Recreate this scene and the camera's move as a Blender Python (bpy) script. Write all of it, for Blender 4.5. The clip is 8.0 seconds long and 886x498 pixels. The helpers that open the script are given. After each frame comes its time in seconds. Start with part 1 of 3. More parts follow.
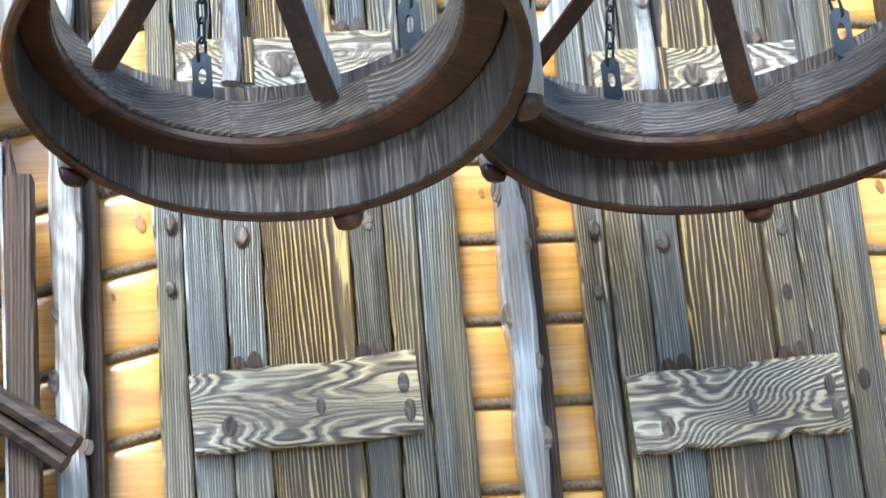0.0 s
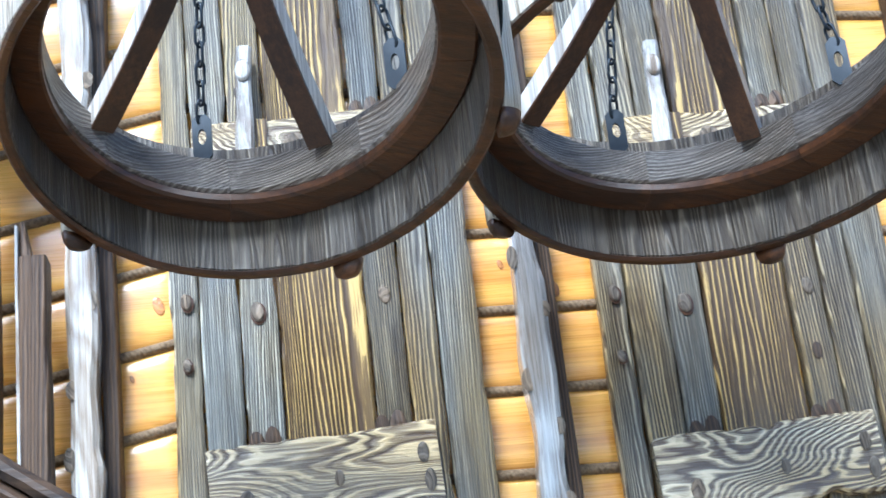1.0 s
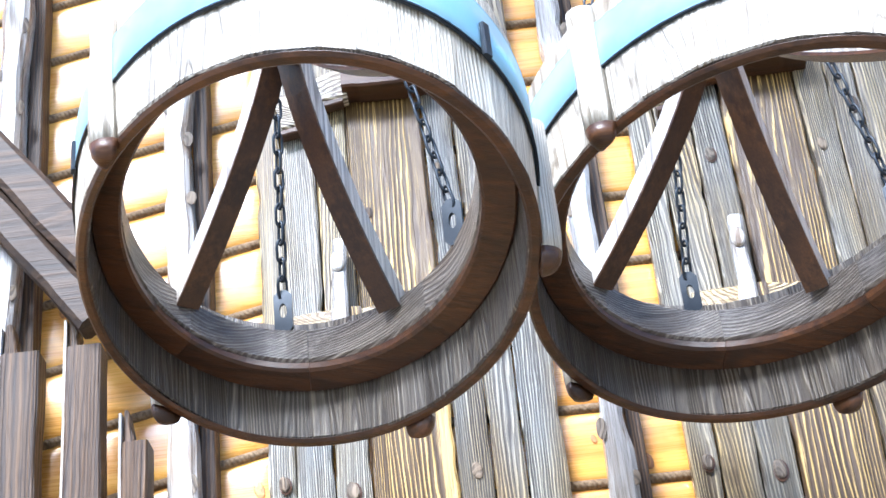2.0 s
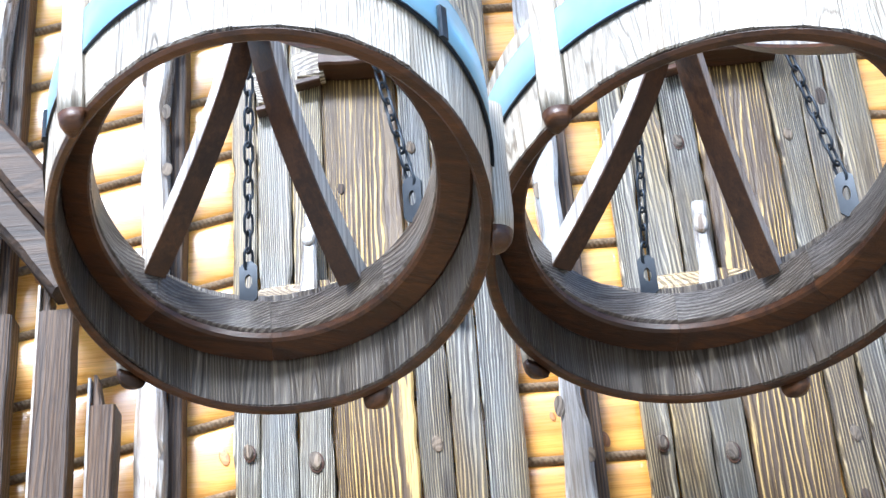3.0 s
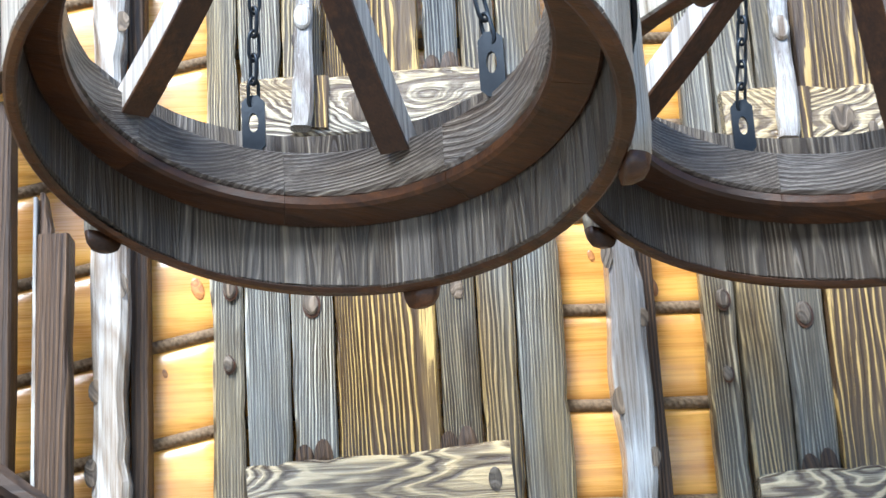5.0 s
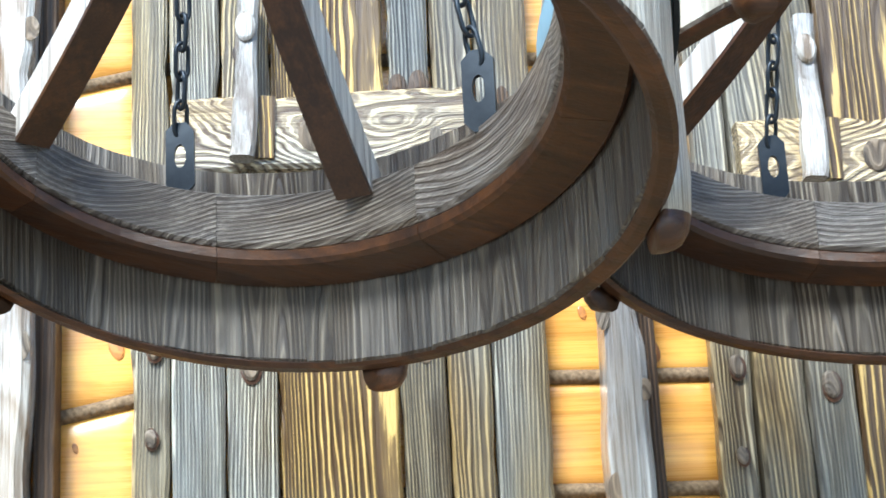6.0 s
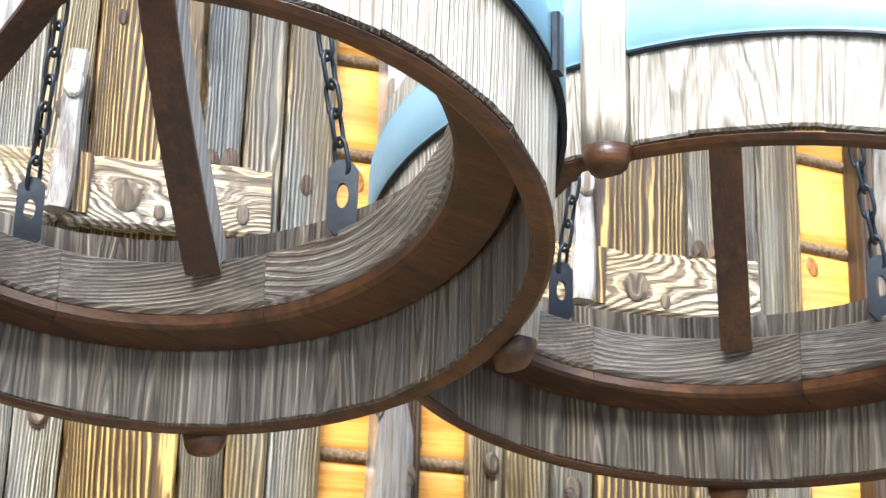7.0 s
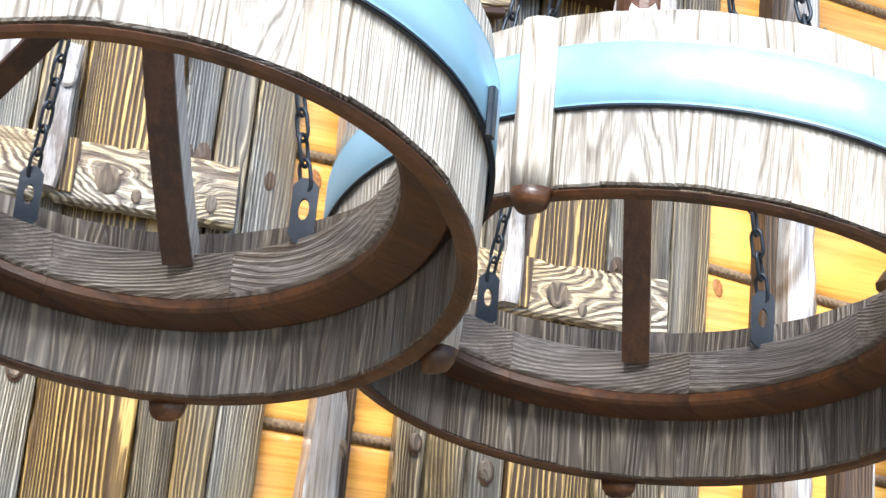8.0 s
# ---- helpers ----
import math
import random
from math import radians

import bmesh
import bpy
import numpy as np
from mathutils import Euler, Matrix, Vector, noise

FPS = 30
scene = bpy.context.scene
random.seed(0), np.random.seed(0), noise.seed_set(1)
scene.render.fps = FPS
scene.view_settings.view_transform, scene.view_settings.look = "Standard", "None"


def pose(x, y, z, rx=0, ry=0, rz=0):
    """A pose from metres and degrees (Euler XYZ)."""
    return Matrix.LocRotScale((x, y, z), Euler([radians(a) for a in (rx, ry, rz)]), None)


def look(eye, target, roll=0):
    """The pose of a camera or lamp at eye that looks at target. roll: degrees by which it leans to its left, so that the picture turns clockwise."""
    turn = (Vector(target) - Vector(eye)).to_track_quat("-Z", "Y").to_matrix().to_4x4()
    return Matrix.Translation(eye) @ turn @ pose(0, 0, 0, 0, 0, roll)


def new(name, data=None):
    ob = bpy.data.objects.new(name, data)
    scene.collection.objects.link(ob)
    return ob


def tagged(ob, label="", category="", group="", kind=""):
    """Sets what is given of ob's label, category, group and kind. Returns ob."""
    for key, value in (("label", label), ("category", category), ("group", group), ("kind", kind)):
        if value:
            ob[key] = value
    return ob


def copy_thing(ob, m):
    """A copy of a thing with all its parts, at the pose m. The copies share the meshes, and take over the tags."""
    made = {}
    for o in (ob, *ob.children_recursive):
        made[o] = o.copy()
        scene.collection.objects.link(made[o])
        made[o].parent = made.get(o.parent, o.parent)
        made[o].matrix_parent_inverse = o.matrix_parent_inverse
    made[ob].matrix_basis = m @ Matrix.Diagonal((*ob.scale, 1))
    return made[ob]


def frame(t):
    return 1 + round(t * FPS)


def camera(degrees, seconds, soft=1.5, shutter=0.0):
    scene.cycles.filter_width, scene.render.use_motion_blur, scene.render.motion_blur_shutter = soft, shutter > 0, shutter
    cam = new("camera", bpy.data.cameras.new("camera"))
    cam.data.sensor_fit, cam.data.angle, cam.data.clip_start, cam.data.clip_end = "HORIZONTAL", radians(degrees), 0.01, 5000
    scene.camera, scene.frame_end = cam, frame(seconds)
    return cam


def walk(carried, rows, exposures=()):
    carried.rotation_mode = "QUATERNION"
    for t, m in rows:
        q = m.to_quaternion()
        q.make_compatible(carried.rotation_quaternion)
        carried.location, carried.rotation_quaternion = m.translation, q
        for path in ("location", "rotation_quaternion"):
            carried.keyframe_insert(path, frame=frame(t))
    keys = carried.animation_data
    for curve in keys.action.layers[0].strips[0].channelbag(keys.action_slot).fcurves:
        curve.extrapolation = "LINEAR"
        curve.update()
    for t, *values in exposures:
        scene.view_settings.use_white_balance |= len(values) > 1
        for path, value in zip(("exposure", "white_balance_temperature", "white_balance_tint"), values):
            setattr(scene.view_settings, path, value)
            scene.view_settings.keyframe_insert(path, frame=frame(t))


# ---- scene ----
# Two matching bays of a log wall: in each a plank panel and an oval stave chandelier on chains.

# ---- camera ----
cam = camera(29.3, 8.0, soft=1.5, shutter=0.25)


def view(x, y, z, yaw, pitch, lean):
    """Level heading (to the right of +y), upward tilt and lean, in degrees."""
    return pose(x, y, z, 90 + pitch, 0, -yaw) @ pose(0, 0, 0, 0, 0, lean)


PATH = [
    (0.0, 0.1855, -3.1896, 1.9023, 7.353, 14.569, -5.105),
    (0.5, 0.2640, -3.1403, 1.7360, 7.085, 19.621, -6.009),
    (1.0, 0.3316, -3.0992, 1.6685, 4.518, 21.407, -6.545),
    (1.5, 0.4377, -3.1025, 1.6205, -0.249, 24.803, -5.841),
    (2.0, 0.5129, -3.0843, 1.4547, -1.515, 31.150, -6.184),
    (3.5, 0.5857, -3.1556, 1.4042, -1.282, 29.479, -3.679),
    (4.0, 0.4662, -3.1085, 1.4429, -0.174, 25.859, -2.834),
    (4.2, 0.4152, -3.1154, 1.5874, 0.941, 22.411, -2.420),
    (5.5, 0.3033, -2.4720, 2.2118, 2.955, 15.424, -3.693),
    (6.0, 0.3168, -2.3598, 2.2685, 4.132, 16.131, -3.083),
    (6.5, 0.2497, -2.4930, 2.3098, 8.874, 15.173, -0.624),
    (7.0, 0.1070, -2.4998, 2.2666, 15.835, 17.866, 1.258),
    (7.5, 0.0705, -2.5951, 2.2437, 18.493, 18.130, 3.940),
    (8.0, 0.0218, -2.8036, 2.2287, 17.767, 16.860, 5.275),
]
walk(cam, [(t, view(*row)) for t, *row in PATH], exposures=[(0.0, 0.9, 5000, 4), (1.0, 0.95, 5000, 5), (1.5, 1.35, 5150, 9), (2.0, 1.45, 5350, 11), (3.5, 1.12, 5350, 9), (4.0, 1.08, 5200, 8), (5.5, 0.93, 5400, 6), (6.5, 1.3, 5550, 1), (7.0, 1.2, 5950, 9), (7.5, 1.2, 5800, 9), (8.0, 1.05, 5850, 11)])

# ---- light ----
SUN_TO = Vector((-0.30, -0.66, 0.69)).normalized()
world = bpy.data.worlds.new("sky")
scene.world = world
world.use_nodes = True
wn = world.node_tree.nodes
sky = wn.new("ShaderNodeTexSky")
sky.sky_type, sky.sun_disc = "NISHITA", False
sky.sun_elevation = math.asin(SUN_TO.z)
sky.sun_rotation = math.atan2(SUN_TO.x, SUN_TO.y)
world.node_tree.links.new(sky.outputs[0], wn["Background"].inputs[0])
wn["Background"].inputs[1].default_value = 0.15
sun = new("sun", bpy.data.lights.new("sun", "SUN"))
sun.data.energy, sun.data.angle, sun.data.color = 4.4, radians(26), (1.0, 0.95, 0.88)
sun.matrix_world = look(SUN_TO * 20, (0, 0, 0))


# ---- materials ----
def material(name):
    m = bpy.data.materials.new(name)
    m.use_nodes = True
    return m, m.node_tree.nodes, m.node_tree.links, m.node_tree.nodes["Principled BSDF"]


def math_node(n, l, op, a, b=None, c=None):
    q = n.new("ShaderNodeMath")
    q.operation = op
    for k, v in enumerate((a, b, c)):
        if v is None:
            continue
        if isinstance(v, (int, float)):
            q.inputs[k].default_value = v
        else:
            l.new(v, q.inputs[k])
    return q.outputs[0]


def ramp(n, l, fac, stops):
    q = n.new("ShaderNodeValToRGB")
    el = q.color_ramp.elements
    while len(el) < len(stops):
        el.new(0.5)
    for e, (p, c) in zip(el, stops):
        e.position, e.color = p, (*c, 1)
    l.new(fac, q.inputs[0])
    return q.outputs[0]


def mix(n, l, fac, a, b, how="MIX"):
    q = n.new("ShaderNodeMix")
    q.data_type, q.blend_type = "RGBA", how
    for sock, v in ((q.inputs[0], fac), (q.inputs[6], a), (q.inputs[7], b)):
        if isinstance(v, (int, float)):
            sock.default_value = v
        elif isinstance(v, tuple):
            sock.default_value = (*v, 1)
        else:
            l.new(v, sock)
    return q.outputs[2]


def noise_tex(n, l, vec, size, scale=1.0, detail=2.0, rough=0.5):
    m = n.new("ShaderNodeMapping")
    m.inputs[3].default_value = size
    l.new(vec, m.inputs[0])
    q = n.new("ShaderNodeTexNoise")
    q.inputs["Scale"].default_value, q.inputs["Detail"].default_value, q.inputs["Roughness"].default_value = scale, detail, rough
    l.new(m.outputs[0], q.inputs["Vector"])
    return q.outputs[0]


def wood(name, axis, dark, pale, weather, rings=7.0, wide=9.0, long=0.9, rough=0.42, relief=0.6, coat=0.25, patch=0.5, tint=0.25, straight=0.0, ridge=0.5, bold=0.62, warm=0.0, blend=0.4):
    """Brushed softwood: growth rings as contour lines drawn out along the grain, fine fibres, weathered patches."""
    m, n, l, b = material(name)
    tc, oi = n.new("ShaderNodeTexCoord"), n.new("ShaderNodeObjectInfo")
    add = n.new("ShaderNodeVectorMath")
    add.operation = "MULTIPLY_ADD"
    comb = n.new("ShaderNodeCombineXYZ")
    for k, f in enumerate((37.0, 53.0, 71.0)):
        l.new(math_node(n, l, "MULTIPLY", oi.outputs["Random"], f), comb.inputs[k])
    l.new(tc.outputs["Object"], add.inputs[0])
    add.inputs[1].default_value = (1, 1, 1)
    l.new(comb.outputs[0], add.inputs[2])
    vec = add.outputs[0]

    def along(a, c):
        return {"X": (c, a, a), "Y": (a, c, a), "Z": (a, a, c)}[axis]
    base = noise_tex(n, l, vec, along(wide, long), 1.0, 1.2, 0.45)
    wobble = noise_tex(n, l, vec, along(60, 9), 1.0, 1.0)
    field = math_node(n, l, "MULTIPLY_ADD", wobble, 0.035, base)
    if straight:
        sep = n.new("ShaderNodeSeparateXYZ")
        l.new(vec, sep.inputs[0])
        field = math_node(n, l, "MULTIPLY_ADD", sep.outputs["Z" if axis == "X" else "X"], straight, field)
        field = math_node(n, l, "MULTIPLY_ADD", sep.outputs["Y"], straight * 0.6, field)
    fibre = noise_tex(n, l, vec, along(380, 7), 1.0, 3.0, 0.65)
    streak = noise_tex(n, l, vec, along(90, 1.6), 1.0, 2.0, 0.6)
    large = noise_tex(n, l, vec, along(8, 2.4), 1.0, 3.0, 0.6)
    faded = ramp(n, l, noise_tex(n, l, vec, along(13, 2.0), 1.0, 2.0, 0.55), [(0.36, (0.25, 0.25, 0.25)), (0.60, (1, 1, 1))])
    broad = math_node(n, l, "PINGPONG", math_node(n, l, "MULTIPLY", field, rings * 2), 1.0)
    narrow = math_node(n, l, "PINGPONG", math_node(n, l, "MULTIPLY_ADD", field, rings * 5.2, math_node(n, l, "MULTIPLY", streak, 1.6)), 1.0)
    ring = math_node(n, l, "MULTIPLY_ADD", math_node(n, l, "SUBTRACT", broad, 0.5), faded, 0.5)
    ring = math_node(n, l, "ADD", math_node(n, l, "MULTIPLY", ring, bold), math_node(n, l, "MULTIPLY", narrow, 0.22))
    ring = math_node(n, l, "MULTIPLY_ADD", math_node(n, l, "ADD", streak, fibre), 0.66, math_node(n, l, "SUBTRACT", ring, 0.53))
    mid = tuple(d * (1 - blend) + p * blend for d, p in zip(dark, pale))
    col = ramp(n, l, ring, [(max(0.0, ridge - 0.36), dark), (ridge - 0.06, mid), (min(0.97, ridge + 0.22), pale), (1.0, tuple(v * 1.12 for v in pale))])
    wfac = math_node(n, l, "MULTIPLY", ramp(n, l, large, [(0.40, (0, 0, 0)), (0.60, (1, 1, 1))]), patch)
    grey = ramp(n, l, ring, [(0.2, tuple(v * 0.30 for v in weather)), (0.58, weather), (0.95, tuple(v * 1.75 for v in weather))])
    col = mix(n, l, wfac, col, grey)
    spots = noise_tex(n, l, vec, along(24, 7), 1.0, 3.0, 0.6)
    col = mix(n, l, math_node(n, l, "MULTIPLY", ramp(n, l, spots, [(0.60, (0, 0, 0)), (0.70, (1, 1, 1))]), 0.45), col, tuple(v * 0.9 for v in dark))
    if warm:
        zone = noise_tex(n, l, vec, along(5.0, 1.3), 1.0, 2.0, 0.5)
        amount = math_node(n, l, "MULTIPLY", ramp(n, l, zone, [(0.40, (0, 0, 0)), (0.62, (1, 1, 1))]), warm)
        col = mix(n, l, amount, col, (1.0, 0.74, 0.34), "MULTIPLY")
    hsv = n.new("ShaderNodeHueSaturation")
    l.new(math_node(n, l, "MULTIPLY_ADD", oi.outputs["Random"], 2 * tint, 1.0 - tint), hsv.inputs["Value"])
    l.new(col, hsv.inputs["Color"])
    l.new(hsv.outputs[0], b.inputs["Base Color"])
    l.new(math_node(n, l, "MULTIPLY_ADD", fibre, 0.3, rough - 0.15), b.inputs["Roughness"])
    b.inputs["Coat Weight"].default_value, b.inputs["Coat Roughness"].default_value = coat, 0.22
    height = math_node(n, l, "MULTIPLY_ADD", large, 0.5, ring)
    bump = n.new("ShaderNodeBump")
    bump.inputs["Strength"].default_value, bump.inputs["Distance"].default_value = relief, 0.004
    l.new(height, bump.inputs["Height"])
    l.new(bump.outputs[0], b.inputs["Normal"])
    return m


GREY = (0.165, 0.172, 0.166)
M_PLANK = wood("grey_brushed_plank", "Z", (0.060, 0.043, 0.024), (0.53, 0.48, 0.35), (0.195, 0.212, 0.215), rings=38, wide=5.5, long=0.30, straight=4.5, patch=0.50, relief=1.0, ridge=0.79, tint=0.28, coat=0.5, rough=0.36, bold=0.85, warm=0.85, blend=0.26)
M_GOLD = wood("golden_brown_plank", "Z", (0.066, 0.033, 0.009), (0.58, 0.39, 0.125), (0.15, 0.098, 0.036), rings=24, wide=6.0, long=0.28, straight=4.0, patch=0.20, relief=1.0, ridge=0.96, tint=0.1, coat=0.35, rough=0.38, bold=1.0, blend=0.16)
M_BATTEN = wood("carved_batten_wood", "X", (0.085, 0.052, 0.024), (0.66, 0.60, 0.44), (0.24, 0.225, 0.19), rings=44, wide=6, long=2.4, patch=0.4, relief=1.0, rough=0.26, coat=0.8, ridge=0.76, tint=0.1, bold=1.0, warm=0.7, blend=0.28)
# One stave wood in two tones: shaded inside, sunlit outside painted paler.
M_STAVE = wood("grey_brown_stave_shaded", "Z", (0.052, 0.038, 0.026), (0.40, 0.34, 0.25), (0.125, 0.112, 0.098), rings=26, wide=9, long=0.6, straight=5.0, patch=0.6, relief=0.9, coat=0.15, ridge=0.76, tint=0.22, bold=0.6, blend=0.26)
M_STAVE_LIT = wood("sunlit_stave_outside", "Z", (0.20, 0.155, 0.10), (0.60, 0.55, 0.45), (0.46, 0.44, 0.39), rings=22, wide=9, long=0.7, straight=5.0, patch=0.45, relief=0.7, coat=0.1, ridge=0.50, tint=0.14)
M_RING = wood("grey_brown_ring", "X", (0.088, 0.068, 0.052), (0.43, 0.38, 0.31), (0.175, 0.166, 0.160), rings=26, wide=4, long=1.0, straight=6.0, patch=0.6, relief=0.9, coat=0.4, ridge=0.72, tint=0.22, bold=0.55, blend=0.34)
M_DARK = wood("dark_brown_wood", "X", (0.030, 0.0105, 0.003), (0.115, 0.042, 0.010), (0.058, 0.024, 0.008), rings=5, wide=7, long=1.0, patch=0.4, relief=0.3, coat=0.12, bold=0.35)
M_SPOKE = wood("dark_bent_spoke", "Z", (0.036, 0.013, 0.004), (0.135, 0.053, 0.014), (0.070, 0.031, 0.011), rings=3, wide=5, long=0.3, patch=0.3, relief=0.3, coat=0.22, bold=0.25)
# Light on the spoke sides, put into a paler colour.
M_SPOKE_LIT = wood("lit_spoke_side", "Z", (0.26, 0.23, 0.20), (0.60, 0.56, 0.50), (0.48, 0.47, 0.46), rings=8, wide=16, long=1.2, straight=8.0, patch=0.5, relief=0.4, coat=0.15, ridge=0.45)
M_STAKE = wood("brown_stake_wood", "Z", (0.022, 0.010, 0.004), (0.118, 0.066, 0.029), (0.050, 0.031, 0.017), rings=20, wide=8, long=0.35, straight=6.0, patch=0.4, relief=0.7, coat=0.05, rough=0.58, ridge=0.72, bold=0.8)
M_RAIL = wood("brown_rail_wood", "X", (0.016, 0.008, 0.004), (0.062, 0.034, 0.017), (0.040, 0.025, 0.015), rings=10, wide=8, long=0.8, patch=0.4, relief=0.5, coat=0.03, rough=0.62, bold=0.5)
M_HEWN = wood("pale_hewn_post", "Z", (0.20, 0.14, 0.085), (0.62, 0.59, 0.53), (0.44, 0.46, 0.48), rings=5, wide=7, long=2.0, patch=0.6, relief=1.0, rough=0.28, coat=0.6, ridge=0.50, bold=0.40)
M_PEG = wood("worn_peg_wood", "Z", (0.045, 0.029, 0.016), (0.21, 0.155, 0.10), (0.135, 0.120, 0.098), rings=9, wide=24, long=9, patch=0.5, relief=0.8, tint=0.25, rough=0.6, coat=0.0)
M_KNOT = wood("log_knot_wood", "Y", (0.22, 0.075, 0.012), (0.46, 0.19, 0.035), (0.36, 0.14, 0.03), rings=8, wide=40, long=8, patch=0.3, relief=0.2, coat=0.3)
M_LOG = wood("varnished_pine_log", "X", (0.62, 0.255, 0.036), (0.82, 0.445, 0.095), (0.74, 0.36, 0.06), rings=4, wide=7, long=0.7, patch=0.35, relief=0.05, rough=0.28, coat=0.5, tint=0.08, ridge=0.42, bold=0.5)


def rope_material():
    m, n, l, b = material("jute_rope")
    tc = n.new("ShaderNodeTexCoord")
    sep = n.new("ShaderNodeSeparateXYZ")
    l.new(tc.outputs["Object"], sep.inputs[0])
    slant = math_node(n, l, "MULTIPLY_ADD", sep.outputs["X"], 90.0, math_node(n, l, "MULTIPLY", sep.outputs["Z"], 60.0))
    strand = math_node(n, l, "PINGPONG", slant, 0.5)
    fuzz = noise_tex(n, l, tc.outputs["Object"], (160, 160, 160), 1.0, 3.0)
    col = ramp(n, l, fuzz, [(0.3, (0.13, 0.085, 0.045)), (0.7, (0.30, 0.21, 0.12))])
    l.new(col, b.inputs["Base Color"])
    b.inputs["Roughness"].default_value = 0.9
    bump = n.new("ShaderNodeBump")
    bump.inputs["Strength"].default_value, bump.inputs["Distance"].default_value = 0.7, 0.004
    l.new(math_node(n, l, "MULTIPLY_ADD", fuzz, 0.8, strand), bump.inputs["Height"])
    l.new(bump.outputs[0], b.inputs["Normal"])
    return m


def painted(name, col, worn, rough, metal, scale=60):
    m, n, l, b = material(name)
    tc = n.new("ShaderNodeTexCoord")
    f = noise_tex(n, l, tc.outputs["Object"], (1, 1, 1), scale, 4.0, 0.6)
    g = noise_tex(n, l, tc.outputs["Object"], (1, 1, 1), scale / 8, 2.0, 0.5)
    l.new(mix(n, l, math_node(n, l, "MULTIPLY", f, g), col, worn), b.inputs["Base Color"])
    l.new(math_node(n, l, "MULTIPLY_ADD", f, 0.3, rough - 0.15), b.inputs["Roughness"])
    b.inputs["Metallic"].default_value = metal
    bump = n.new("ShaderNodeBump")
    bump.inputs["Strength"].default_value, bump.inputs["Distance"].default_value = 0.3, 0.001
    l.new(f, bump.inputs["Height"])
    l.new(bump.outputs[0], b.inputs["Normal"])
    return m


M_ROPE = rope_material()
M_STEEL = painted("blackened_steel", (0.018, 0.024, 0.032), (0.06, 0.07, 0.08), 0.42, 0.6, 120)
M_HOOP = painted("blue_grey_steel_hoop", (0.24, 0.46, 0.60), (0.40, 0.55, 0.64), 0.35, 0.3, 40)
M_GROUND = painted("packed_earth_ground", (0.17, 0.15, 0.12), (0.25, 0.22, 0.175), 0.95, 0.0, 3)


# ---- mesh tools ----
def part(name, bm, mat, parent=None, label="", smooth=False):
    me = bpy.data.meshes.new(name)
    bmesh.ops.recalc_face_normals(bm, faces=bm.faces)
    bm.to_mesh(me)
    bm.free()
    me.materials.append(mat)
    if smooth:
        me.shade_smooth()
    ob = new(name, me)
    if parent:
        ob.parent = parent
    return tagged(ob, label)


def thing(name, label, category, group="", kind="", at=(0, 0, 0)):
    ob = new(name)
    ob.location = at
    ob.empty_display_size = 0.05
    return tagged(ob, label, category, group, kind)


def sweep(bm, path, profile, frames):
    """Skin a closed profile along a path. frames: per point two unit vectors; profile: function(k) -> list of (a, b)."""
    rings = []
    for k, p in enumerate(path):
        u, v = frames[k]
        rings.append([bm.verts.new(p + u * a + v * b) for a, b in profile(k)])
    m = len(rings[0])
    for r0, r1 in zip(rings, rings[1:]):
        for i in range(m):
            bm.faces.new((r0[i], r0[(i + 1) % m], r1[(i + 1) % m], r1[i]))
    bm.faces.new(rings[0][::-1])
    bm.faces.new(rings[-1])
    return bm


def board(p0, p1, width, thick, side, seg=24, wave=0.0, chip=0.0, chamfer=0.004, seed=0.0, taper=1.0):
    """A sawn board from p0 to p1; side: unit vector across its width. wave: uneven edges."""
    p0, p1, side = Vector(p0), Vector(p1), Vector(side).normalized()
    run = (p1 - p0).normalized()
    side = (side - run * side.dot(run)).normalized()
    out = run.cross(side)
    path = [p0.lerp(p1, k / seg) for k in range(seg + 1)]
    length = (p1 - p0).length

    def prof(k):
        s = k / seg * length
        f = 1 + (taper - 1) * k / seg
        e0 = wave * noise.noise((s * 7, seed, 1.3)) + chip * max(0, noise.noise((s * 23, seed, 5.1)) - 0.25)
        e1 = wave * noise.noise((s * 7, seed, 8.7)) - chip * max(0, noise.noise((s * 23, seed, 2.4)) - 0.25)
        d = wave * 0.5 * noise.noise((s * 5, seed, 4.0))
        a0, a1, t, c = -width / 2 * f + e0, width / 2 * f + e1, thick / 2, chamfer
        return [(a0, -t + c), (a0 + c, -t), (a1 - c, -t), (a1, -t + c), (a1, t - c + d), (a1 - c, t + d), (a0 + c, t + d), (a0, t - c + d)]
    return sweep(bmesh.new(), path, prof, [(side, out)] * (seg + 1))


def disc(bm, c, u, v, w, ru, rv, h, seg=14, dome=0.35):
    """A round head: centre of its foot, two in-plane axes, outward axis, radii and height."""
    c, u, v, w = Vector(c), Vector(u), Vector(v), Vector(w)
    rows = []
    for f, g in ((1.0, 0.0), (1.0, 0.6), (0.8, 0.9), (0.4, 1.0)):
        rows.append([bm.verts.new(c + u * math.cos(a) * ru * f + v * math.sin(a) * rv * f + w * h * g) for a in (2 * math.pi * k / seg for k in range(seg))])
    for r0, r1 in zip(rows, rows[1:]):
        for i in range(seg):
            bm.faces.new((r0[i], r0[(i + 1) % seg], r1[(i + 1) % seg], r1[i]))
    bm.faces.new(rows[-1])
    bm.faces.new(rows[0][::-1])
    return bm


# ---- ground and log wall ----
bm = bmesh.new()
for x, y in ((-400, -400), (400, -400), (400, 400), (-400, 400)):
    bm.verts.new((x, y, 0))
bm.faces.new(bm.verts)
tagged(part("ground", bm, M_GROUND), "packed sandy earth ground before the log wall", "ground", kind="structure")

